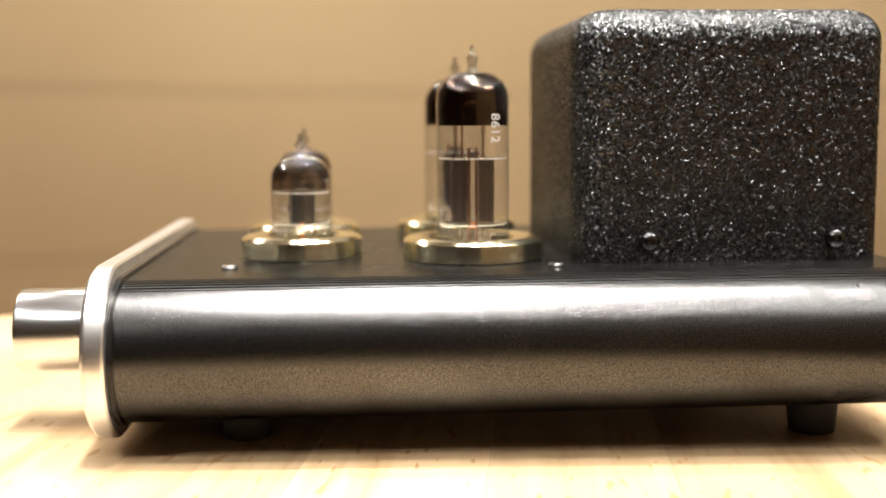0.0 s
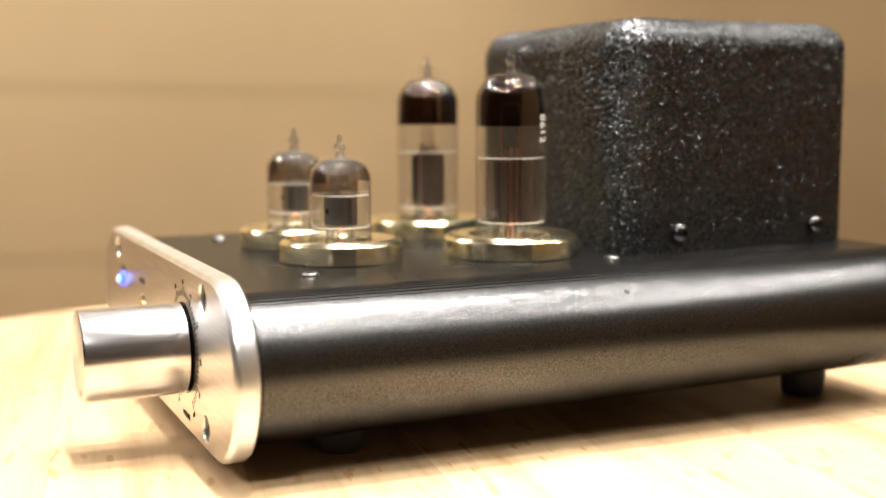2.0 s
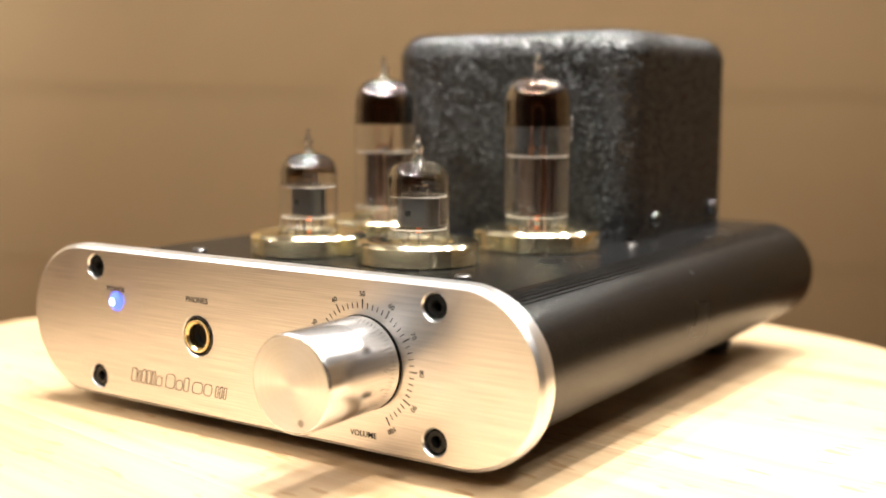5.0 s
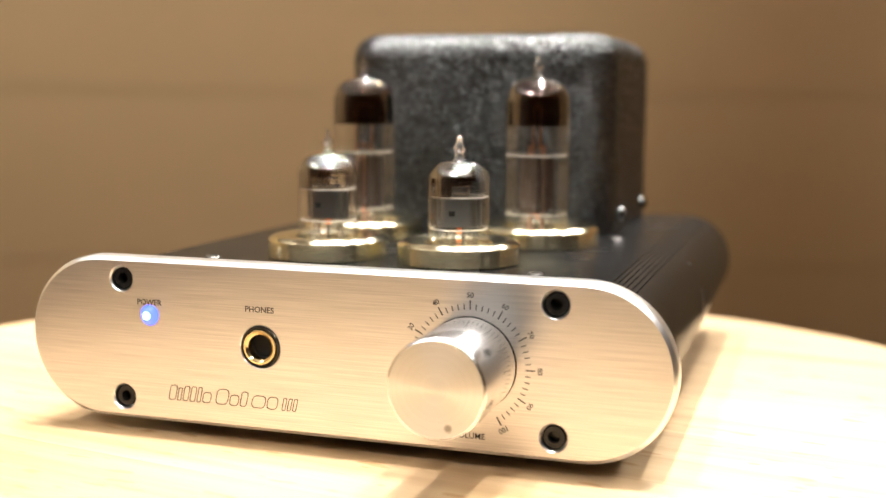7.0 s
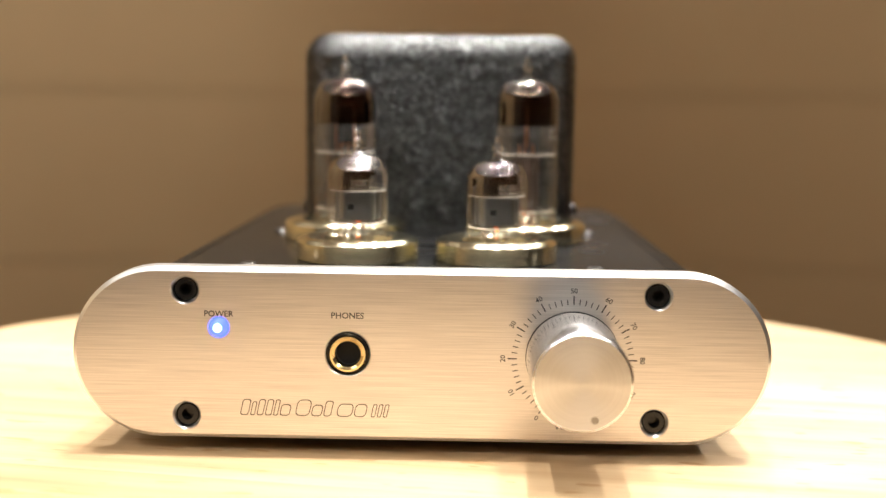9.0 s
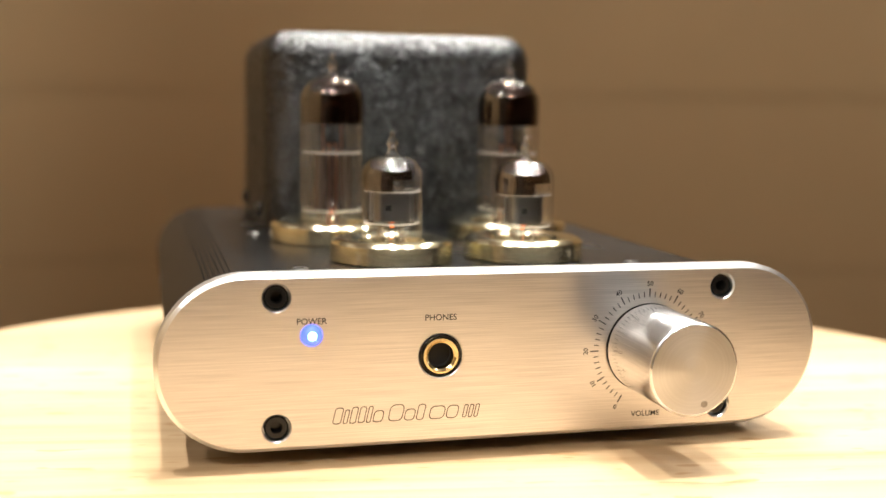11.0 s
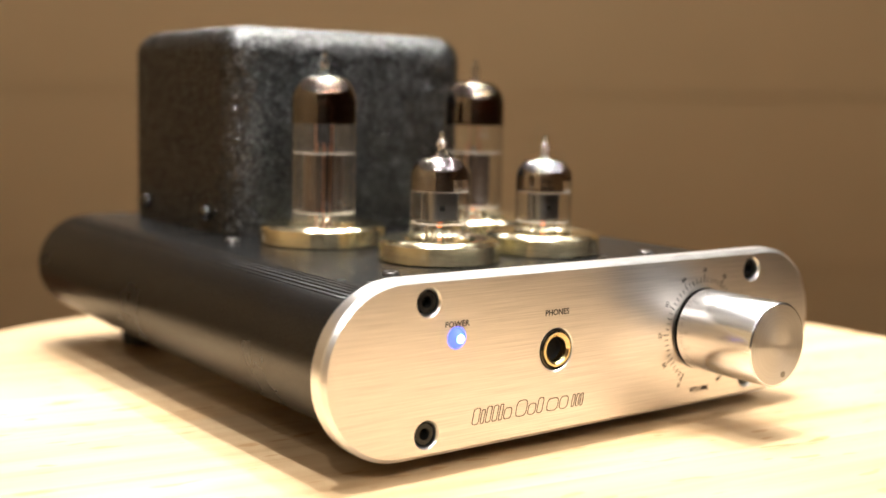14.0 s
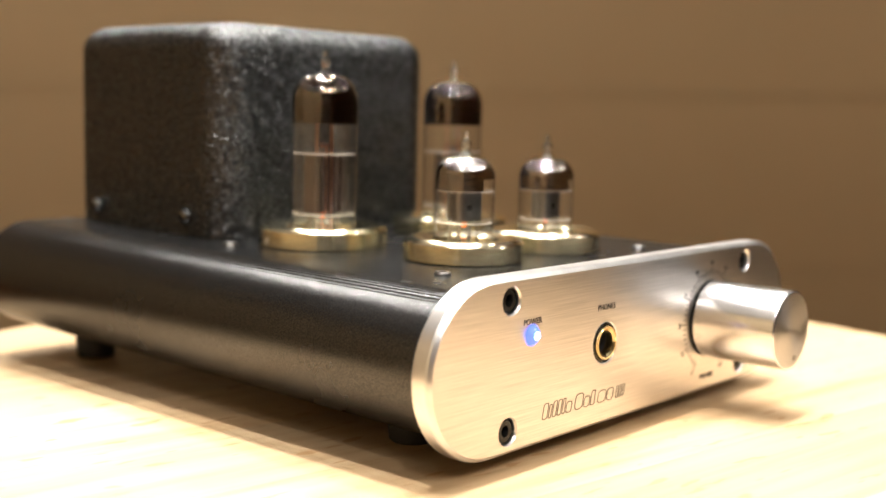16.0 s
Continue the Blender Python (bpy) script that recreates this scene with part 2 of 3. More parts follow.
FLOORING = plain("orange_floor_wood", (0.42, 0.19, 0.07), 0.4)
CEIL = plain("grey_ceiling_paint", (0.22, 0.215, 0.21), 0.8)


# ---------------------------------------------------------------- mesh helpers
def finish(bm, angle=32):
    bmesh.ops.recalc_face_normals(bm, faces=bm.faces)
    for f in bm.faces:
        f.smooth = True
    lim = radians(angle)
    for e in bm.edges:
        e.smooth = len(e.link_faces) == 2 and e.calc_face_angle(0) < lim


def part(name, bm, material, parent=None, label="", angle=32):
    if isinstance(bm, bmesh.types.BMesh):
        finish(bm, angle)
        me = bpy.data.meshes.new(name)
        bm.to_mesh(me)
        bm.free()
        me.materials.append(material)
    else:
        me = bm
    ob = new(name, me)
    if parent is not None:
        ob.parent = parent
        ob.matrix_parent_inverse = Matrix.Translation(-parent.location)
    return tagged(ob, label)


def thing(name, place, label, category, group=""):
    ob = new(name)
    ob.empty_display_size = 0.02
    ob.location = place
    return tagged(ob, label, category, group)


def again(ob, offset, turn=None):
    """A second piece on the same mesh, moved by offset."""
    o = new(ob.name.split(".")[0], ob.data)
    o.parent, o.matrix_parent_inverse = ob.parent, ob.matrix_parent_inverse
    o.matrix_basis = Matrix.Translation(offset) @ ob.matrix_basis if turn is None else Matrix.Translation(offset) @ turn @ ob.matrix_basis
    if "label" in ob:
        o["label"] = ob["label"]
    return o


def lathe(profile, steps=40, bm=None, m=Matrix(), start=0.0, sweep=2 * pi):
    """Turn a list of (radius, height) round z."""
    bm = bm or bmesh.new()
    full = abs(sweep - 2 * pi) < 1e-6
    cols = steps if full else steps + 1
    rings = []
    for r, z in profile:
        if r < 1e-7:
            rings.append([bm.verts.new(m @ Vector((0, 0, z)))] * cols)
        else:
            rings.append([bm.verts.new(m @ Vector((r * cos(start + sweep * k / steps), r * sin(start + sweep * k / steps), z))) for k in range(cols)])
    for a, b in zip(rings, rings[1:]):
        for k in range(steps):
            n = (k + 1) % cols
            quad = []
            for v in (a[k], a[n], b[n], b[k]):
                if v not in quad:
                    quad.append(v)
            if len(quad) > 2:
                bm.faces.new(quad)
    return bm


TO_FRONT = Matrix.Rotation(radians(90), 4, "X")      # z of a lathe turns to -y


def at(x, y, z, turn=Matrix()):
    return Matrix.Translation((x, y, z)) @ turn


def stadium(half, r, cz, steps=28):
    """Outline in x and z, clockwise from the top right."""
    pts = []
    c = half - r
    for k in range(steps + 1):
        a = pi * k / steps
        pts.append((c + r * sin(a), cz + r * cos(a)))
    for k in range(steps + 1):
        a = pi + pi * k / steps
        pts.append((-c + r * sin(a), cz + r * cos(a)))
    return pts


def skin(bm, loops, cap_first=True, cap_last=True):
    rows = [[bm.verts.new(p) for p in loop] for loop in loops]
    n = len(rows[0])
    for a, b in zip(rows, rows[1:]):
        for k in range(n):
            bm.faces.new((a[k], a[(k + 1) % n], b[(k + 1) % n], b[k]))
    if cap_first:
        bm.faces.new(rows[0])
    if cap_last:
        bm.faces.new(rows[-1])
    return rows


def rounded(hx, hy, r, steps=8, far=None):
    pts = []
    q = r if far is None else far
    for cx, cy, a0, r in ((hx - q, hy - q, 0, q), (-hx + q, hy - q, 90, q), (-hx + r, -hy + r, 180, r), (hx - r, -hy + r, 270, r)):
        for k in range(steps + 1):
            a = radians(a0 + 90 * k / steps)
            pts.append((cx + r * cos(a), cy + r * sin(a)))
    return pts


def box(bm, x0, x1, y0, y1, z0, z1, bevel=0.0, m=Matrix()):
    made = bmesh.ops.create_cube(bm, size=1.0)["verts"]
    bmesh.ops.transform(bm, matrix=m @ Matrix.Translation(((x0 + x1) / 2, (y0 + y1) / 2, (z0 + z1) / 2)) @ Matrix.Diagonal((x1 - x0, y1 - y0, z1 - z0, 1)), verts=made)
    if bevel:
        edges = {e for v in made for e in v.link_edges}
        bmesh.ops.bevel(bm, geom=list(edges), offset=bevel, segments=2, affect="EDGES")
    return bm


def rod(bm, a, b, r, steps=8):
    a, b = Vector(a), Vector(b)
    m = Matrix.Translation(a) @ (b - a).to_track_quat("Z", "Y").to_matrix().to_4x4()
    return lathe([(0, 0), (r, 0), (r, (b - a).length), (0, (b - a).length)], steps, bm, m)


def lettering(text, size, turn):
    """A flat mesh of printed characters, centred, moved by turn."""
    cu = bpy.data.curves.new("print", "FONT")
    cu.body, cu.size, cu.align_x, cu.align_y, cu.extrude = text, size, "CENTER", "CENTER", 0.00003
    cu.resolution_u, cu.offset = 3, size * 0.008
    tmp = new("print", cu)
    bpy.context.view_layer.update()
    me = bpy.data.meshes.new_from_object(tmp.evaluated_get(bpy.context.evaluated_depsgraph_get()))
    bpy.data.objects.remove(tmp)
    me.transform(turn)
    return me


# ---------------------------------------------------------------- the room
MID = Vector((-0.001, 0.07, 0.0))


def ring_wall(r0, r1, z0, z1, start=0, sweep=360, steps=96):
    return lathe([(r0, z0), (r0, z1), (r1, z1), (r1, z0), (r0, z0)], steps, None, Matrix.Translation((MID.x, MID.y, 0)), radians(start), radians(sweep))


wall = tagged(part("wall_1", ring_wall(ROOM + 0.02, ROOM + 0.15, FLOOR, CEILING), WALL), "curved tan wall round the room", "wall", kind="structure")
for z0, z1 in ((FLOOR, -0.345), (-0.345, 0.175), (0.175, 0.695), (0.695, 1.215), (1.215, CEILING)):
    part("board", ring_wall(ROOM, ROOM + 0.02, z0 + 0.0025, z1 - 0.0025, 8, 207), WALL, wall)
# Out of view: a dark lining added so metal and glass reflect less.
DARK_LINING = plain("dark_brown_cloth", (0.11, 0.09, 0.07), 0.9)
tagged(part("wall_2", ring_wall(ROOM - 0.03, ROOM + 0.02, FLOOR, CEILING, 215.5, 152), DARK_LINING), "unseen dark brown lining behind the viewer, added to darken reflections", "wall", kind="structure")
tagged(part("floor", lathe([(0, FLOOR), (ROOM + 0.15, FLOOR), (ROOM + 0.15, FLOOR - 0.1), (0, FLOOR - 0.1)], 96, None, Matrix.Translation((MID.x, MID.y, 0))), FLOORING),
       "orange-brown wooden floor", "floor", kind="structure")
tagged(part("ceiling", lathe([(0, CEILING), (ROOM + 0.15, CEILING), (ROOM + 0.15, CEILING + 0.1), (0, CEILING + 0.1)], 96, None, Matrix.Translation((MID.x, MID.y, 0))), CEIL),
       "grey painted ceiling", "ceiling", kind="structure")

# ---------------------------------------------------------------- the round table
TOP_R, TOP_AT = 0.206, (-0.001, 0.066)
table = thing("round_table", (TOP_AT[0], TOP_AT[1], FLOOR), "small round table of pale glued birch boards under the amplifier", "table")
STRIP, TILT = 0.046, radians(81)
for k in range(-5, 5):
    u0, u1 = k * STRIP - 0.001, (k + 1) * STRIP - 0.001
    u0, u1 = max(u0 + 0.00003, -TOP_R + 1e-4), min(u1 - 0.00003, TOP_R - 1e-4)
    if u1 - u0 < 0.002:
        continue
    rows = []
    for drop, inset in ((0.0, 0.003), (-0.0009, 0.0009), (-0.003, 0.0), (-0.025, 0.0), (-0.028, 0.003)):
        r = TOP_R - inset
        side = [(max(-r, min(r, u0 + (u1 - u0) * j / 12))) for j in range(13)]
        ring = [(u, (max(r * r - u * u, 0)) ** 0.5, drop) for u in side] + [(u, -(max(r * r - u * u, 0)) ** 0.5, drop) for u in reversed(side)]
        rows.append(ring)
    bm = bmesh.new()
    skin(bm, rows)
    bmesh.ops.remove_doubles(bm, verts=bm.verts, dist=1e-6)
    o = part("board", bm, WOOD, table)
    o.matrix_basis = Matrix.Translation((*TOP_AT, 0)) @ Matrix.Rotation(TILT, 4, "Z")
part("pedestal", lathe([(0, -0.028), (0.05, -0.028), (0.035, -0.06), (0.03, -0.3), (0.035, FLOOR + 0.06), (0.13, FLOOR + 0.02), (0.13, FLOOR), (0, FLOOR)], 40, None, Matrix.Translation((*TOP_AT, 0))), WOOD, table)

# ---------------------------------------------------------------- the amplifier
amp = thing("tube_amplifier", (0, 0.11, 0), "headphone valve amplifier with black body and brushed aluminium front", "amplifier")
DECK, MIDZ = 0.0470, 0.0287


def chassis_outline():
    r, c = 0.0183, 0.0667
    right = []
    for k in range(361):
        a = pi * k / 360
        d = math.degrees(a)
        cut = 0.0
        if 1 < d < 27 and (d - 1) % 4.4 > 3.2:
            cut = 0.0003
        right.append((c + (r - cut) * sin(a), MIDZ + (r - cut) * cos(a)))
    return right + [(-x, z) for x, z in reversed(right)]


bm = bmesh.new()
skin(bm, [[(x, y, z) for x, z in chassis_outline()] for y in (0.0072, 0.2172)])
chassis = part("chassis", bm, ANODISED, amp, "black sand-blasted aluminium shell with grooved shoulders", 25)

bm = bmesh.new()
skin(bm, [[(x, y, z) for x, z in stadium(0.0858, 0.0192, MIDZ)] for y in (0.0058, 0.0072)])
part("gasket", bm, BLACK_STEEL, amp, "thin black plate behind the front")
bm = bmesh.new()
skin(bm, [[(x, y, z) for x, z in stadium(0.0846, 0.0179, MIDZ)] for y in (0.2172, 0.2185)])
part("rear_panel", bm, ANODISED, amp)

PX, PR, PZ = 0.0887, 0.0222, 0.0289
SCREWS = [(-0.0595, 0.0451), (0.0595, 0.0452), (-0.0595, 0.0127), (0.0595, 0.0127)]
JACK, LAMP, DIAL = (-0.0183, 0.0293), (-0.051, 0.0357), (0.0384, 0.0288)


def front_plate():
    bm = bmesh.new()
    outer = [bm.verts.new((x, 0, z)) for x, z in stadium(PX - 0.0012, PR - 0.0012, PZ)]
    edges = [bm.edges.new((outer[k], outer[(k + 1) % len(outer)])) for k in range(len(outer))]
    holes = []
    for (x, z), r in [(s, 0.0037) for s in SCREWS] + [(JACK, 0.0059), (LAMP, 0.0028)]:
        loop = [bm.verts.new((x + r * cos(2 * pi * k / 28), 0, z + r * sin(2 * pi * k / 28))) for k in range(28)]
        edges += [bm.edges.new((loop[k], loop[(k + 1) % 28])) for k in range(28)]
        holes.append(loop)
    bmesh.ops.triangle_fill(bm, edges=edges, use_beauty=True)
    rims = [[bm.verts.new((x, y, z)) for x, z in stadium(PX - i, PR - i, PZ)] for y, i in ((0.0009, 0.0002), (0.0014, 0.0), (0.0052, 0.0), (0.0058, 0.0005))]
    for a, b in zip([outer] + rims, rims):
        for k in range(len(a)):
            bm.faces.new((a[k], a[(k + 1) % len(a)], b[(k + 1) % len(a)], b[k]))
    bm.faces.new(rims[-1])
    for loop in holes:
        mid = sum((v.co for v in loop), Vector()) / 28
        rim = [bm.verts.new((mid.x + (v.co.x - mid.x) * 0.9, 0.0005, mid.z + (v.co.z - mid.z) * 0.9)) for v in loop]
        deep = [bm.verts.new((v.co.x, 0.0045, v.co.z)) for v in rim]
        for k in range(28):
            n = (k + 1) % 28
            bm.faces.new((loop[k], loop[n], rim[n], rim[k]))
            bm.faces.new((rim[k], rim[n], deep[n], deep[k]))
        bm.faces.new(deep)
    return bm


panel = part("front_panel", front_plate(), PANEL, amp, "thick brushed aluminium front with rounded ends", 20)


panel.data.materials.append(RIM)
for f in panel.data.polygons:
    f.material_index = 0 if f.center.y < 1e-5 else 1


def sub(name, bm, material, label="", parent=panel, angle=32):
    return part(name, bm, material, parent, label, angle)


# socket-head screws, sunk in their holes
head = None
for x, z in SCREWS:
    if head is None:
        bm = lathe([(0, 0.0034), (0.0013, 0.0034), (0.0014, 0.0011), (0.0015, 0.0009), (0.0026, 0.0009), (0.0030, 0.0013), (0.0030, 0.0045), (0, 0.0045)], 24, None,
                   at(0, 0, 0, Matrix.Rotation(radians(-90), 4, "X")))
        head = sub("screw", bm, BLACK_STEEL, "black socket-head screw")
        head.matrix_basis = Matrix.Translation((x, 0, z))
    else:
        o = again(head, (0, 0, 0))
        o.matrix_basis = Matrix.Translation((x, 0, z))

# headphone socket: black collar, brass ring, deep hole
jack = part("headphone_socket", lathe([(0.0058, -0.0012), (0.0058, -0.0004), (0.0053, 0.0001), (0.0047, -0.0002), (0.0047, -0.004), (0.0058, -0.004)], 40, None, at(JACK[0], 0, JACK[1], TO_FRONT)), BLACK_STEEL, amp, "black collar of the headphone socket")
sub("brass_ring", lathe([(0.00465, -0.004), (0.00465, 0.0003), (0.0045, 0.0006), (0.0040, 0.0006), (0.00335, 0.0001), (0.00325, -0.0006), (0.00325, -0.004)], 40, None, at(JACK[0], 0, JACK[1], TO_FRONT)), DARK_BRASS, "brass sleeve", jack)
# The shade down the hole is put into a near-black cup.
sub("hollow", lathe([(0.0033, -0.0008), (0.0032, -0.0035), (0, -0.0038)], 32, None, at(JACK[0], 0, JACK[1], TO_FRONT)), HOLE_SHADE, "", jack)

# power light
led = part("power_light", lathe([(0.0026, -0.003), (0.0026, 0.0), (0.0022, 0.0011), (0.0013, 0.0019), (0, 0.0022)], 28, None, at(LAMP[0], 0.0004, LAMP[1], TO_FRONT)), LED, amp, "glowing blue power light")

part("light_core", lathe([(0.0014, 0.0016), (0.0009, 0.0023), (0, 0.0025)], 20, None, at(LAMP[0], 0.0004, LAMP[1], TO_FRONT)), LED_CORE, led)

# printing
for text, x, z, size in (("POWER", -0.051, 0.0391, 0.00215), ("PHONES", -0.0184, 0.0391, 0.0022), ("VOLUME", 0.0384, 0.0113, 0.0021)):
    me = lettering(text, size, at(x, -0.00006, z, TO_FRONT))
    me.materials.append(INK)
    part("printed_word", me, INK, panel)

for k in range(51):
    a = radians(-150 + 6 * k)
    r1 = 0.0163 if k % 5 == 0 else 0.0154
    w = 0.00015 if k % 5 == 0 else 0.00011
    part("scale_mark", box(bmesh.new(), -w, w, -0.00008, 0.0, 0.0140, r1, 0, at(DIAL[0], 0, DIAL[1], Matrix.Rotation(a, 4, "Y"))), INK, panel)
for k in range(11):
    a = radians(-150 + 30 * k)
    me = lettering(str(10 * k), 0.0018, at(DIAL[0], -0.00006, DIAL[1], Matrix.Rotation(a, 4, "Y")) @ at(0, 0, 0.0175, TO_FRONT))
    me.materials.append(INK)
    part("printed_number", me, INK, panel)

# maker's mark, as plain hollow slanted bars
SLANT = 0.22
x = -0.0459
marks = [(0.0022, 0.0042), (0.0012, 0.0036), (0.0017, 0.0042), (0.0017, 0.0042), (0.0012, 0.0042), (0.0026, 0.003), None,
         (0.0037, 0.0043), (0.0027, 0.003), (0.0020, 0.0041), None, (0.0040, 0.0034), (0.0031, 0.0034), None, (0.0011, 0.0034), (0.0011, 0.0034), (0.0011, 0.0034)]
for m in marks:
    if m is None:
        x += 0.0009
        continue
    w, h = m
    t = 0.0002
    bm = bmesh.new()
    loops = []
    for y, q in ((0.0, 0.0), (-0.00008, 0.0), (-0.00008, t), (0.0, t)):
        ring = rounded(w / 2 - q, h / 2 - q, min(w, h) * 0.32 - q * 0.6, 3)
        loops.append([(x + w / 2 + px + SLANT * (pz + h / 2), y, 0.0130 + pz + h / 2) for px, pz in ring])
    skin(bm, loops, False, False)
    part("engraved_bar", bm, ETCH, panel)
    x += w + 0.00042

# volume knob
KL, KR, KZ = 0.0266, 0.01175, 0.0293
knob = part("volume_knob", lathe([(0, 0.0007), (KR - 0.0006, 0.0007), (KR, 0.0011), (KR, KL - 0.0006), (KR - 0.0002, KL - 0.0002), (KR - 0.0006, KL)], 72, None, at(DIAL[0], 0, KZ, TO_FRONT)), KNOB_SIDE, amp, "solid turned aluminium volume knob", 50)
# Black ring put in for the shade in the gap behind the knob.
sub("shaft_collar", lathe([(0, 0.0), (KR + 0.0001, 0.0), (KR + 0.0001, 0.0003), (KR - 0.002, 0.0004), (KR - 0.002, 0.0007), (0, 0.0007)], 48, None, at(DIAL[0], 0, KZ, TO_FRONT)), BLACK_STEEL, "black ring put in for the shaded gap behind the knob", knob)
rings = 24
cap_bm = lathe([((KR - 0.0006) * (1 - k / rings), KL) for k in range(rings)] + [(0, KL)], 72, None, at(0, 0, 0, TO_FRONT))
cap = sub("cap", cap_bm, KNOB_CAP, "spun end face", knob, 3)
cap.matrix_basis = at(DIAL[0], 0, KZ)
sub("pointer", lathe([(0.0009, 0.0), (0.00085, 0.00012), (0.0006, -0.0002 + 0.0003), (0, 0.00005)], 20, None, at(DIAL[0] + 0.0030, -KL, KZ - 0.0086, TO_FRONT)), plain("pointer_metal", (0.32, 0.3, 0.28), 0.3, 1.0), "small dark pointer dot", knob)

# rubber feet
foot = None
for x in (-0.055, 0.055):
    for y, low in ((0.036, 0.00218), (0.193, -0.00071)):
        if foot is None:
            foot = part("foot", lathe([(0, 0), (0.0058, 0), (0.0064, 0.0006), (0.0072, 0.0105), (0, 0.0105)], 24), RUBBER, amp, "black rubber foot")
            foot.matrix_basis = Matrix.Translation((x, y, low))
        else:
            again(foot, (0, 0, 0)).matrix_basis = Matrix.Translation((x, y, low))

# screws of the top deck
top_screw = None
for x, y in ((-0.0495, 0.0315), (0.047, 0.0315), (-0.054, 0.1165), (0.054, 0.1205)):
    if top_screw is None:
        bm = lathe([(0, 0.0004), (0.0010, 0.0004), (0.0011, 0.0009), (0.0019, 0.0009), (0.0023, 0.0004), (0.0023, -0.0004)], 20)
        top_screw = part("deck_screw", bm, plain("steel_screw", (0.16, 0.155, 0.15), 0.3, 1.0), amp, "small steel deck screw")
        top_screw.matrix_basis = Matrix.Translation((x, y, DECK))
    else:
        again(top_screw, (0, 0, 0)).matrix_basis = Matrix.Translation((x, y, DECK))

# transformer cover
TX, TY0, TY1, TZ = 0.0493, 0.1272, 0.2138, 0.1171
cx, cy = 0.0008, (TY0 + TY1) / 2
RC, RT, RF = 0.0135, 0.009, 0.0055
STEP = 0.00031


def even(points, count):
    """The closed outline, resampled to that many even steps."""
    p = np.array(points + points[:1])
    d = np.r_[0, np.cumsum(np.hypot(*np.diff(p, axis=0).T))]
    u = np.linspace(0, d[-1], count, endpoint=False)
    return np.stack([np.interp(u, d, p[:, 0]), np.interp(u, d, p[:, 1])], 1)


def crackle_cover():
    """The cover as one fine sheet, pebbled by chance."""
    hy, count = (TY1 - TY0) / 2, 1170
    rings = []
    for z in np.arange(DECK - 0.0003, TZ - RT, STEP):
        rings.append((even(rounded(TX, hy, RC, 10, RF), count), z))
    for k in range(1, 40):
        a = radians(90 * k / 39)
        q = RT * (1 - cos(a))
        rings.append((even(rounded(TX - q, hy - q, RC - q * 0.9, 10, RF - q * 0.55), count), TZ - RT + RT * sin(a)))
    last = rings[-1][0]
    for k in range(1, 130):
        rings.append((last * (1 - k / 130), TZ))
    co = np.concatenate([np.c_[p + (cx, cy), np.full(count, z)] for p, z in rings])
    n = len(rings)
    a = np.arange(n - 1)[:, None] * count + np.arange(count)[None]
    b = np.arange(n - 1)[:, None] * count + (np.arange(count)[None] + 1) % count
    quads = np.stack([a, b, b + count, a + count], -1).reshape(-1, 4)
    faces = quads.tolist() + [list(range((n - 1) * count, n * count))]
    me = bpy.data.meshes.new("transformer_cover")
    me.from_pydata(co.tolist(), [], faces)
    me.update()
    normal = np.empty(len(co) * 3)
    me.vertices.foreach_get("normal", normal)
    rng = np.random.default_rng(7)
    rough = rng.normal(0, 1, (n, count))
    fu, fv = np.fft.fftfreq(n)[:, None], np.fft.fftfreq(count)[None]
    pebble = np.fft.ifft2(np.fft.fft2(rough) * np.exp(-2 * (pi * 0.85) ** 2 * (fu ** 2 + fv ** 2))).real
    pebble /= pebble.std()
    h = np.clip(pebble + 0.12 * rough, -2.0, 2.4) * 0.00006
    h[0] = 0
    h[-120:] *= np.linspace(1, 0.1, 120)[:, None]
    co = co + normal.reshape(-1, 3) * h.reshape(-1, 1)
    me.vertices.foreach_set("co", co.ravel())
    me.polygons.foreach_set("use_smooth", np.ones(len(faces), bool))
    me.update()
    me.materials.append(CRINKLE)
    return me


cover = part("transformer_cover", crackle_cover(), CRINKLE, amp, "black crackle-painted transformer cover")
side = None
for s in (1, -1):
    for y in (0.1472, 0.2003):
        bm = lathe([(0, 0.0008), (0.0009, 0.0008), (0.001, 0.0017), (0.0016, 0.0015), (0.0022, 0.0011), (0.0027, 0.0004), (0.0028, 0.0), (0.0028, -0.001)], 24, None,
                   at(cx + s * (TX + 0.0007), y, 0.0531, Matrix.Rotation(radians(90 * s), 4, "Y")))
        part("screw", bm, GLOSS_BLACK, cover, "black button-head screw")


# brass socket rings
def socket_ring(x, y, r, hole):
    prof = [(r - 0.0004, 0.0), (r, 0.0004), (r, 0.0052), (r - 0.0003, 0.0056), (r - 0.0012, 0.0063), (r - 0.0020, 0.0066), (hole + 0.0014, 0.0062), (hole + 0.0004, 0.0056), (hole, 0.0045), (hole, 0.0)]
    return part("socket_ring", lathe(prof, 80, None, at(x, y, DECK)), BRASS, amp, "polished brass valve socket ring", 28)


SMALL = [(-0.0206, 0.0494), (0.0199, 0.0500)]
TALL = [(-0.0298, 0.1003), (0.0307, 0.1000)]
for x, y in SMALL:
    socket_ring(x, y, 0.0178, 0.0096)
for x, y in TALL:
    socket_ring(x, y, 0.0203, 0.0114)
for (x, y), r in [(p, 0.0095) for p in SMALL] + [(p, 0.0113) for p in TALL]:
    part("socket", lathe([(0, 0.0016), (r, 0.0016), (r, 0.0)], 32, None, at(x, y, DECK)), plain("ceramic_socket", (0.3, 0.27, 0.22), 0.4), amp, "pale ceramic valve socket")


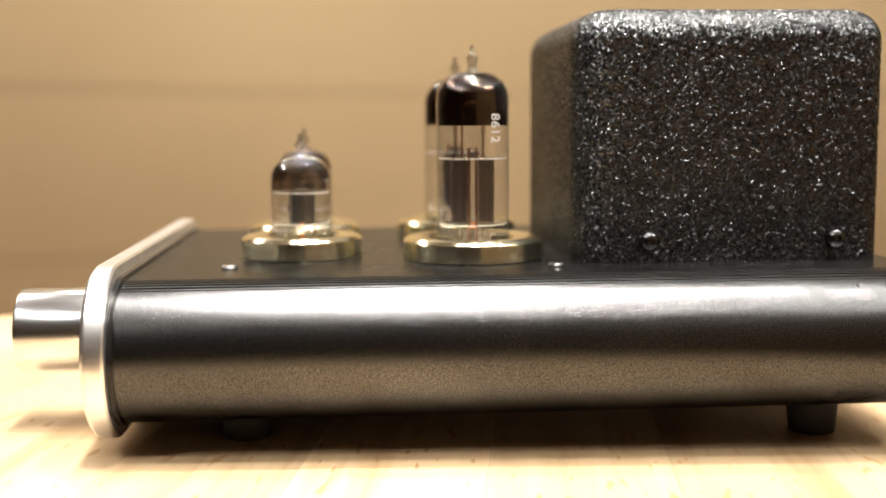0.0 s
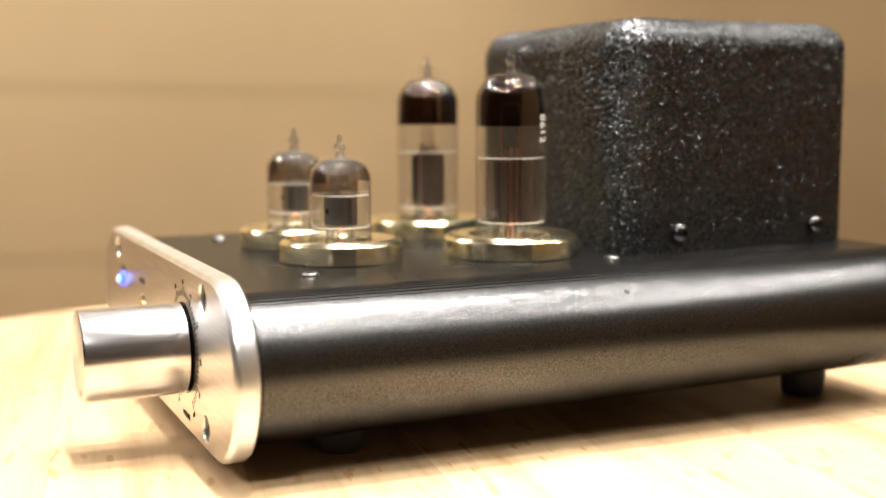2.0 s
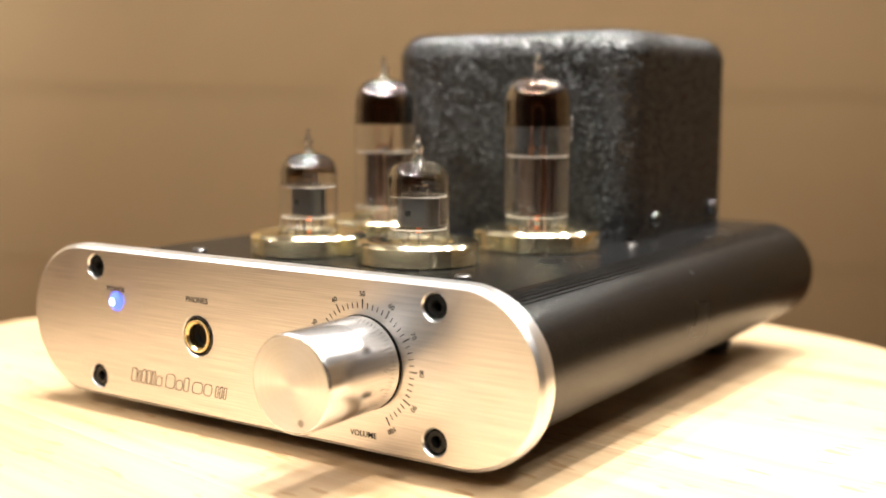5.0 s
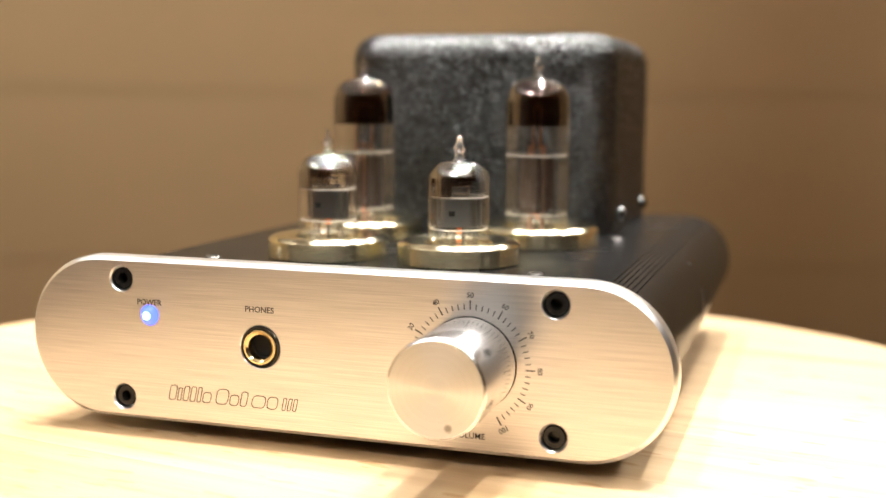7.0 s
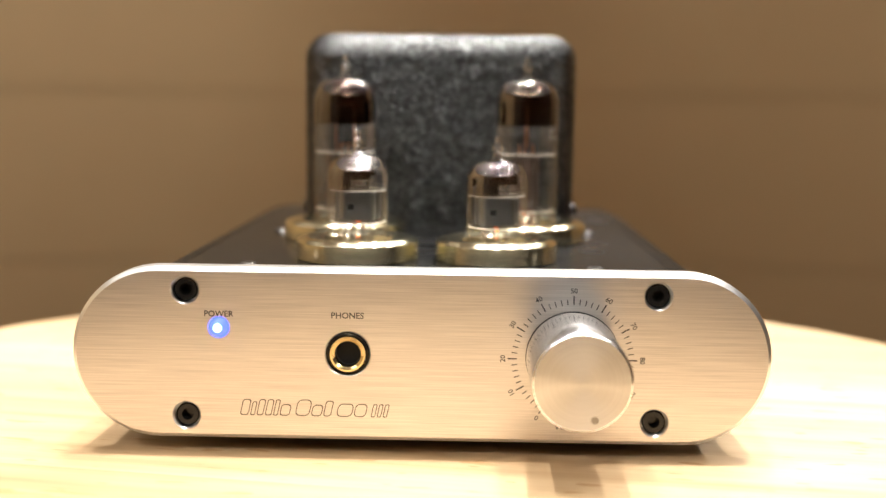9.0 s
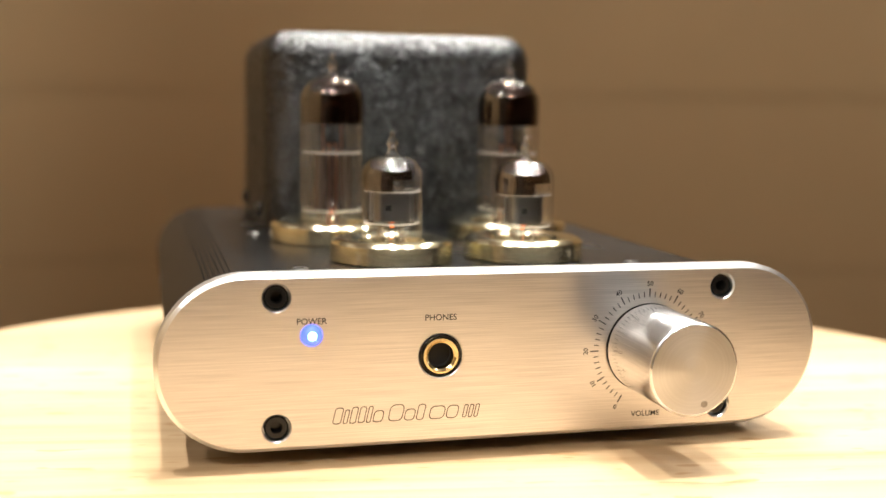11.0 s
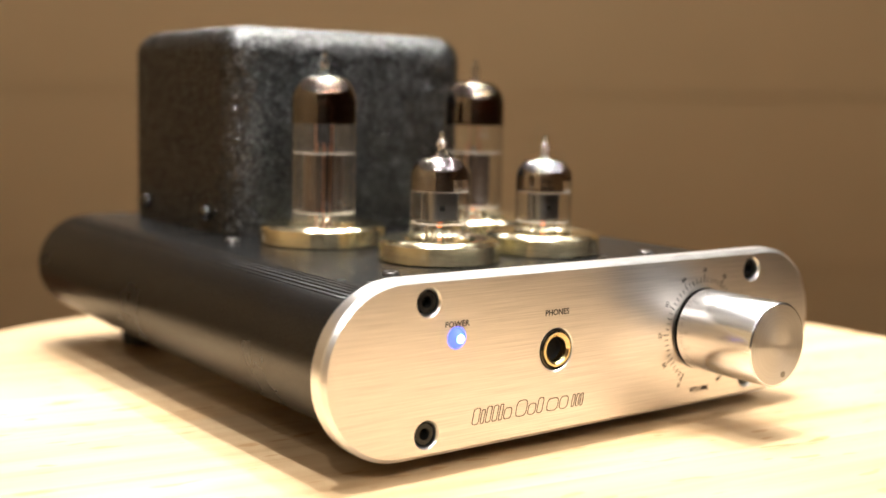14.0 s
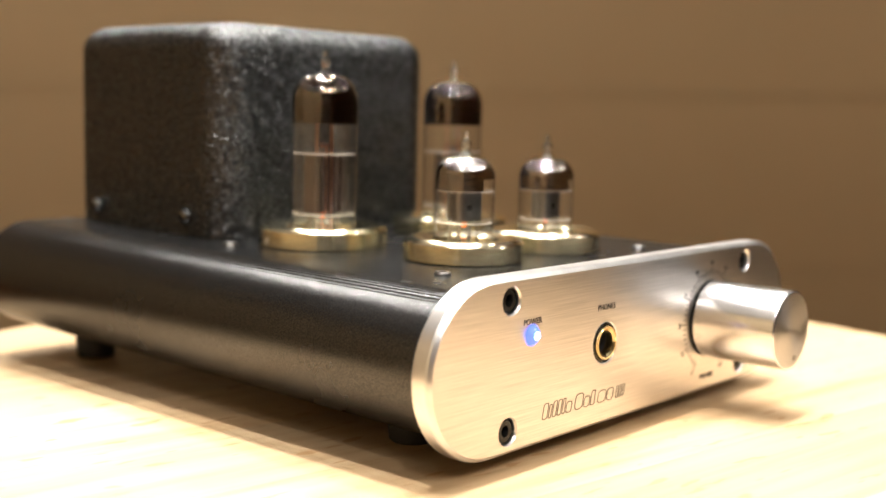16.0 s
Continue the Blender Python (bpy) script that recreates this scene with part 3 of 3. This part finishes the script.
# ---------------------------------------------------------------- the valves
def dome(r, z0, tip_z, tip_r, n=10):
    """Profile points of a shoulder that closes from radius r to the tip."""
    pts = []
    for k in range(n + 1):
        a = radians(90 * k / n)
        pts.append((tip_r + (r - tip_r) * cos(a) ** 0.75, z0 + (tip_z - z0) * sin(a) ** 1.15))
    return pts


def pip(r, z0, z1):
    """The melted-off tip: a cone, a bead and a short thin end."""
    h = z1 - z0
    return [(r * q, z0 + h * p) for q, p in ((0.72, 0.1), (0.6, 0.22), (0.58, 0.32), (0.78, 0.42), (0.8, 0.5), (0.62, 0.6), (0.4, 0.68), (0.36, 0.8), (0.36, 0.92), (0.2, 0.98), (0, 1.0))]


def vacuum_tube(tall, label, group, top):
    tube = new("vacuum_tube")
    tube.empty_display_size = 0.01
    tagged(tube, label, "vacuum tube", group)
    if tall:
        r, shoulder, crown, m1, m2, film = 0.0105, 0.0456, 0.0536, 0.0287, 0.0098, 0.0382
    else:
        r, shoulder, crown, m1, m2, film = 0.0089, 0.0246, 0.0304, 0.0200, 0.0108, 0.0238
    prof = [(0, 0.0022), (r * 0.7, 0.0022), (r * 0.9, 0.0028), (r * 0.985, 0.0042), (r, 0.006)] + [(r, 0.006 + (shoulder - 0.006) * k / 4) for k in (1, 2, 3)]
    prof += dome(r, shoulder, crown, 0.0022)
    part("tip", lathe([(0.0022, crown)] + pip(0.0021, crown, top), 28), GLASS_TIP, tube, "melted glass tip", 60)
    part("glass_bulb", lathe(prof, 56), GLASS, tube, "clear glass bulb with a pointed tip", 60)
    # mirror film on the inside of the dome
    ri = r - 0.00035
    bm = bmesh.new()
    if tall:
        prof = [(ri, film), (ri, (film + shoulder) / 2)] + dome(ri, shoulder, crown - 0.0004, 0.0018)
        lathe(prof, 56, bm)
    else:
        prof = [(ri, film)] + dome(ri, shoulder, crown - 0.0004, 0.0018)
        lathe(prof, 40, bm, Matrix(), radians(60), radians(240))
        lathe([(ri - 0.00002, 0.0203), (ri - 0.00002, film)], 24, bm, Matrix(), radians(110), radians(150))
    part("getter_film", bm, FILM_TALL if tall else FILM_SMALL, tube, "dark mirror film inside the dome", 60)
    # mica spacers with toothed edge
    for z in (m1, m2):
        bm = bmesh.new()
        rim = []
        for k in range(48):
            rr = (r - 0.0007) if k % 4 < 2 else (r - 0.0013)
            rim.append((rr * cos(2 * pi * k / 48), rr * sin(2 * pi * k / 48)))
        skin(bm, [[(x, y, z + d) for x, y in rim] for d in (0.0, 0.0004)])
        disc = part("mica_spacer", bm, MICA, tube, "pale toothed mica disc")
        disc.data.materials.append(MICA_FACE)
        for f in disc.data.polygons:
            f.material_index = 1 if abs(f.normal.z) > 0.5 else 0
    if tall:
        for s in (-1, 1):
            bm = bmesh.new()
            loop = rounded(0.0022, 0.0030, 0.0011, 4)
            skin(bm, [[(s * 0.0040 + x, y, z) for x, y in loop] for z in (m2 + 0.0008, m1 - 0.0003)])
            for q in (-1, 1):
                box(bm, s * 0.0040 - 0.0004, s * 0.0040 + 0.0004, q * 0.0036 - 0.0006, q * 0.0036 + 0.0006, m2 + 0.0012, m1 - 0.0008)
            for z in (0.0145, 0.0195, 0.0245):
                box(bm, s * 0.0040 - 0.00235, s * 0.0040 + 0.00235, -0.0031, 0.0031, z - 0.0003, z + 0.0003)
            part("anode", bm, ANODE_BROWN, tube, "tall dark anode plate")
            for q in (-1, 1):
                part("grid_rod", rod(bmesh.new(), (s * 0.0011, q * 0.0022, 0.003), (s * 0.0011, q * 0.0022, m1 + 0.0032), 0.00035), COPPER, tube, "copper grid rod")
        bm = bmesh.new()
        hoop = [(-0.003, m1)] + [(-0.003 * cos(pi * k / 8), 0.0430 + 0.002 * sin(pi * k / 8)) for k in range(9)] + [(0.003, m1)]
        for (xa, za), (xb, zb) in zip(hoop, hoop[1:]):
            rod(bm, (xa, 0, za), (xb, 0, zb), 0.0003)
        part("getter_support", bm, COPPER, tube, "copper wire hoop")
        bm = bmesh.new()
        lathe([(0.0, m1 + 0.0006), (0.0018, m1 + 0.0006), (0.0018, m1 + 0.0018), (0.0, m1 + 0.0018)], 20, bm)
        part("shield_cup", bm, ANODE, tube)
    else:
        bm = bmesh.new()
        loop = rounded(0.0052, 0.0034, 0.0022, 5)
        skin(bm, [[(x, y, z) for x, y in loop] for z in (m2 + 0.0007, m1 - 0.0002)])
        for q in (-1, 1):
            box(bm, q * 0.0052 - 0.0003, q * 0.0052 + q * 0.0013, -0.0003, 0.0003, m2 + 0.001, m1 - 0.0006)
        part("anode", bm, ANODE, tube, "grey sheet-metal anode")
        # Slightly proud dark blocks paint the shade of the anode's openings.
        for q in (-1, 1):
            part("anode_hole", box(bmesh.new(), -0.0026, -0.0009, q * 0.0034 - 0.0002, q * 0.0034 + 0.0002, 0.0146, 0.0161), HOLE_SHADE, tube, "small dark block for the shaded opening in the anode")
        bm = bmesh.new()
        box(bm, -0.0032, 0.0032, -0.0018, 0.0018, m1 + 0.0006, m1 + 0.0014)
        for s in (-1, 1):
            rod(bm, (s * 0.0028, 0, m1), (s * 0.0028, 0, m1 + 0.0026), 0.00025)
        part("shield", bm, WIRE, tube)
        part("getter_ring", lathe([(0.0020, m1 + 0.003), (0.0030, m1 + 0.003), (0.0030, m1 + 0.0035), (0.0020, m1 + 0.0035), (0.0020, m1 + 0.003)], 24), WIRE, tube)
    n = 9 if tall else 7
    for k in range(n):
        a = 2 * pi * (k + 0.5) / (n + 1)
        rr = r * 0.55
        part("pin_wire", rod(bmesh.new(), (rr * cos(a), rr * sin(a), 0.002), (rr * 0.75 * cos(a), rr * 0.75 * sin(a), m2), 0.00032), WIRE, tube)
    part("heater", rod(bmesh.new(), (0, 0, m2 - 0.0012), (0, 0, m2 + 0.0002), 0.0007), HEATER, tube, "faint orange heater glow")
    return tube


small = vacuum_tube(False, "short glass vacuum tube with silvered dome in brass ring", "vacuum tubes", 0.0376)
small.matrix_basis = LEVEL @ at(SMALL[0][0], SMALL[0][1], DECK)
copy_thing(small, LEVEL @ at(SMALL[1][0], SMALL[1][1], DECK - 0.0012, Matrix.Rotation(radians(12), 4, "Z")))
big = vacuum_tube(True, "tall glass vacuum tube with dark silvered dome in brass ring", "vacuum tubes", 0.0611)
big.matrix_basis = LEVEL @ at(TALL[0][0], TALL[0][1], DECK)
other = copy_thing(big, LEVEL @ at(TALL[1][0], TALL[1][1], DECK, Matrix.Rotation(radians(82), 4, "Z")))

# the amplifier stands with its one-degree lean
amp.matrix_basis = LEVEL @ Matrix.Translation((0, 0.11, 0))

# the date code stamped on one tall valve
me = lettering("8612", 0.0042, at(0, 0, 0, Matrix.Rotation(radians(-51), 4, "Z")) @ at(0.01064, 0, 0.0375, Matrix.Rotation(radians(90), 4, "Y")))
me.materials.append(STAMP)
stamp = part("stamped_code", me, STAMP, None, "silver stamped digits")
stamp.parent = other
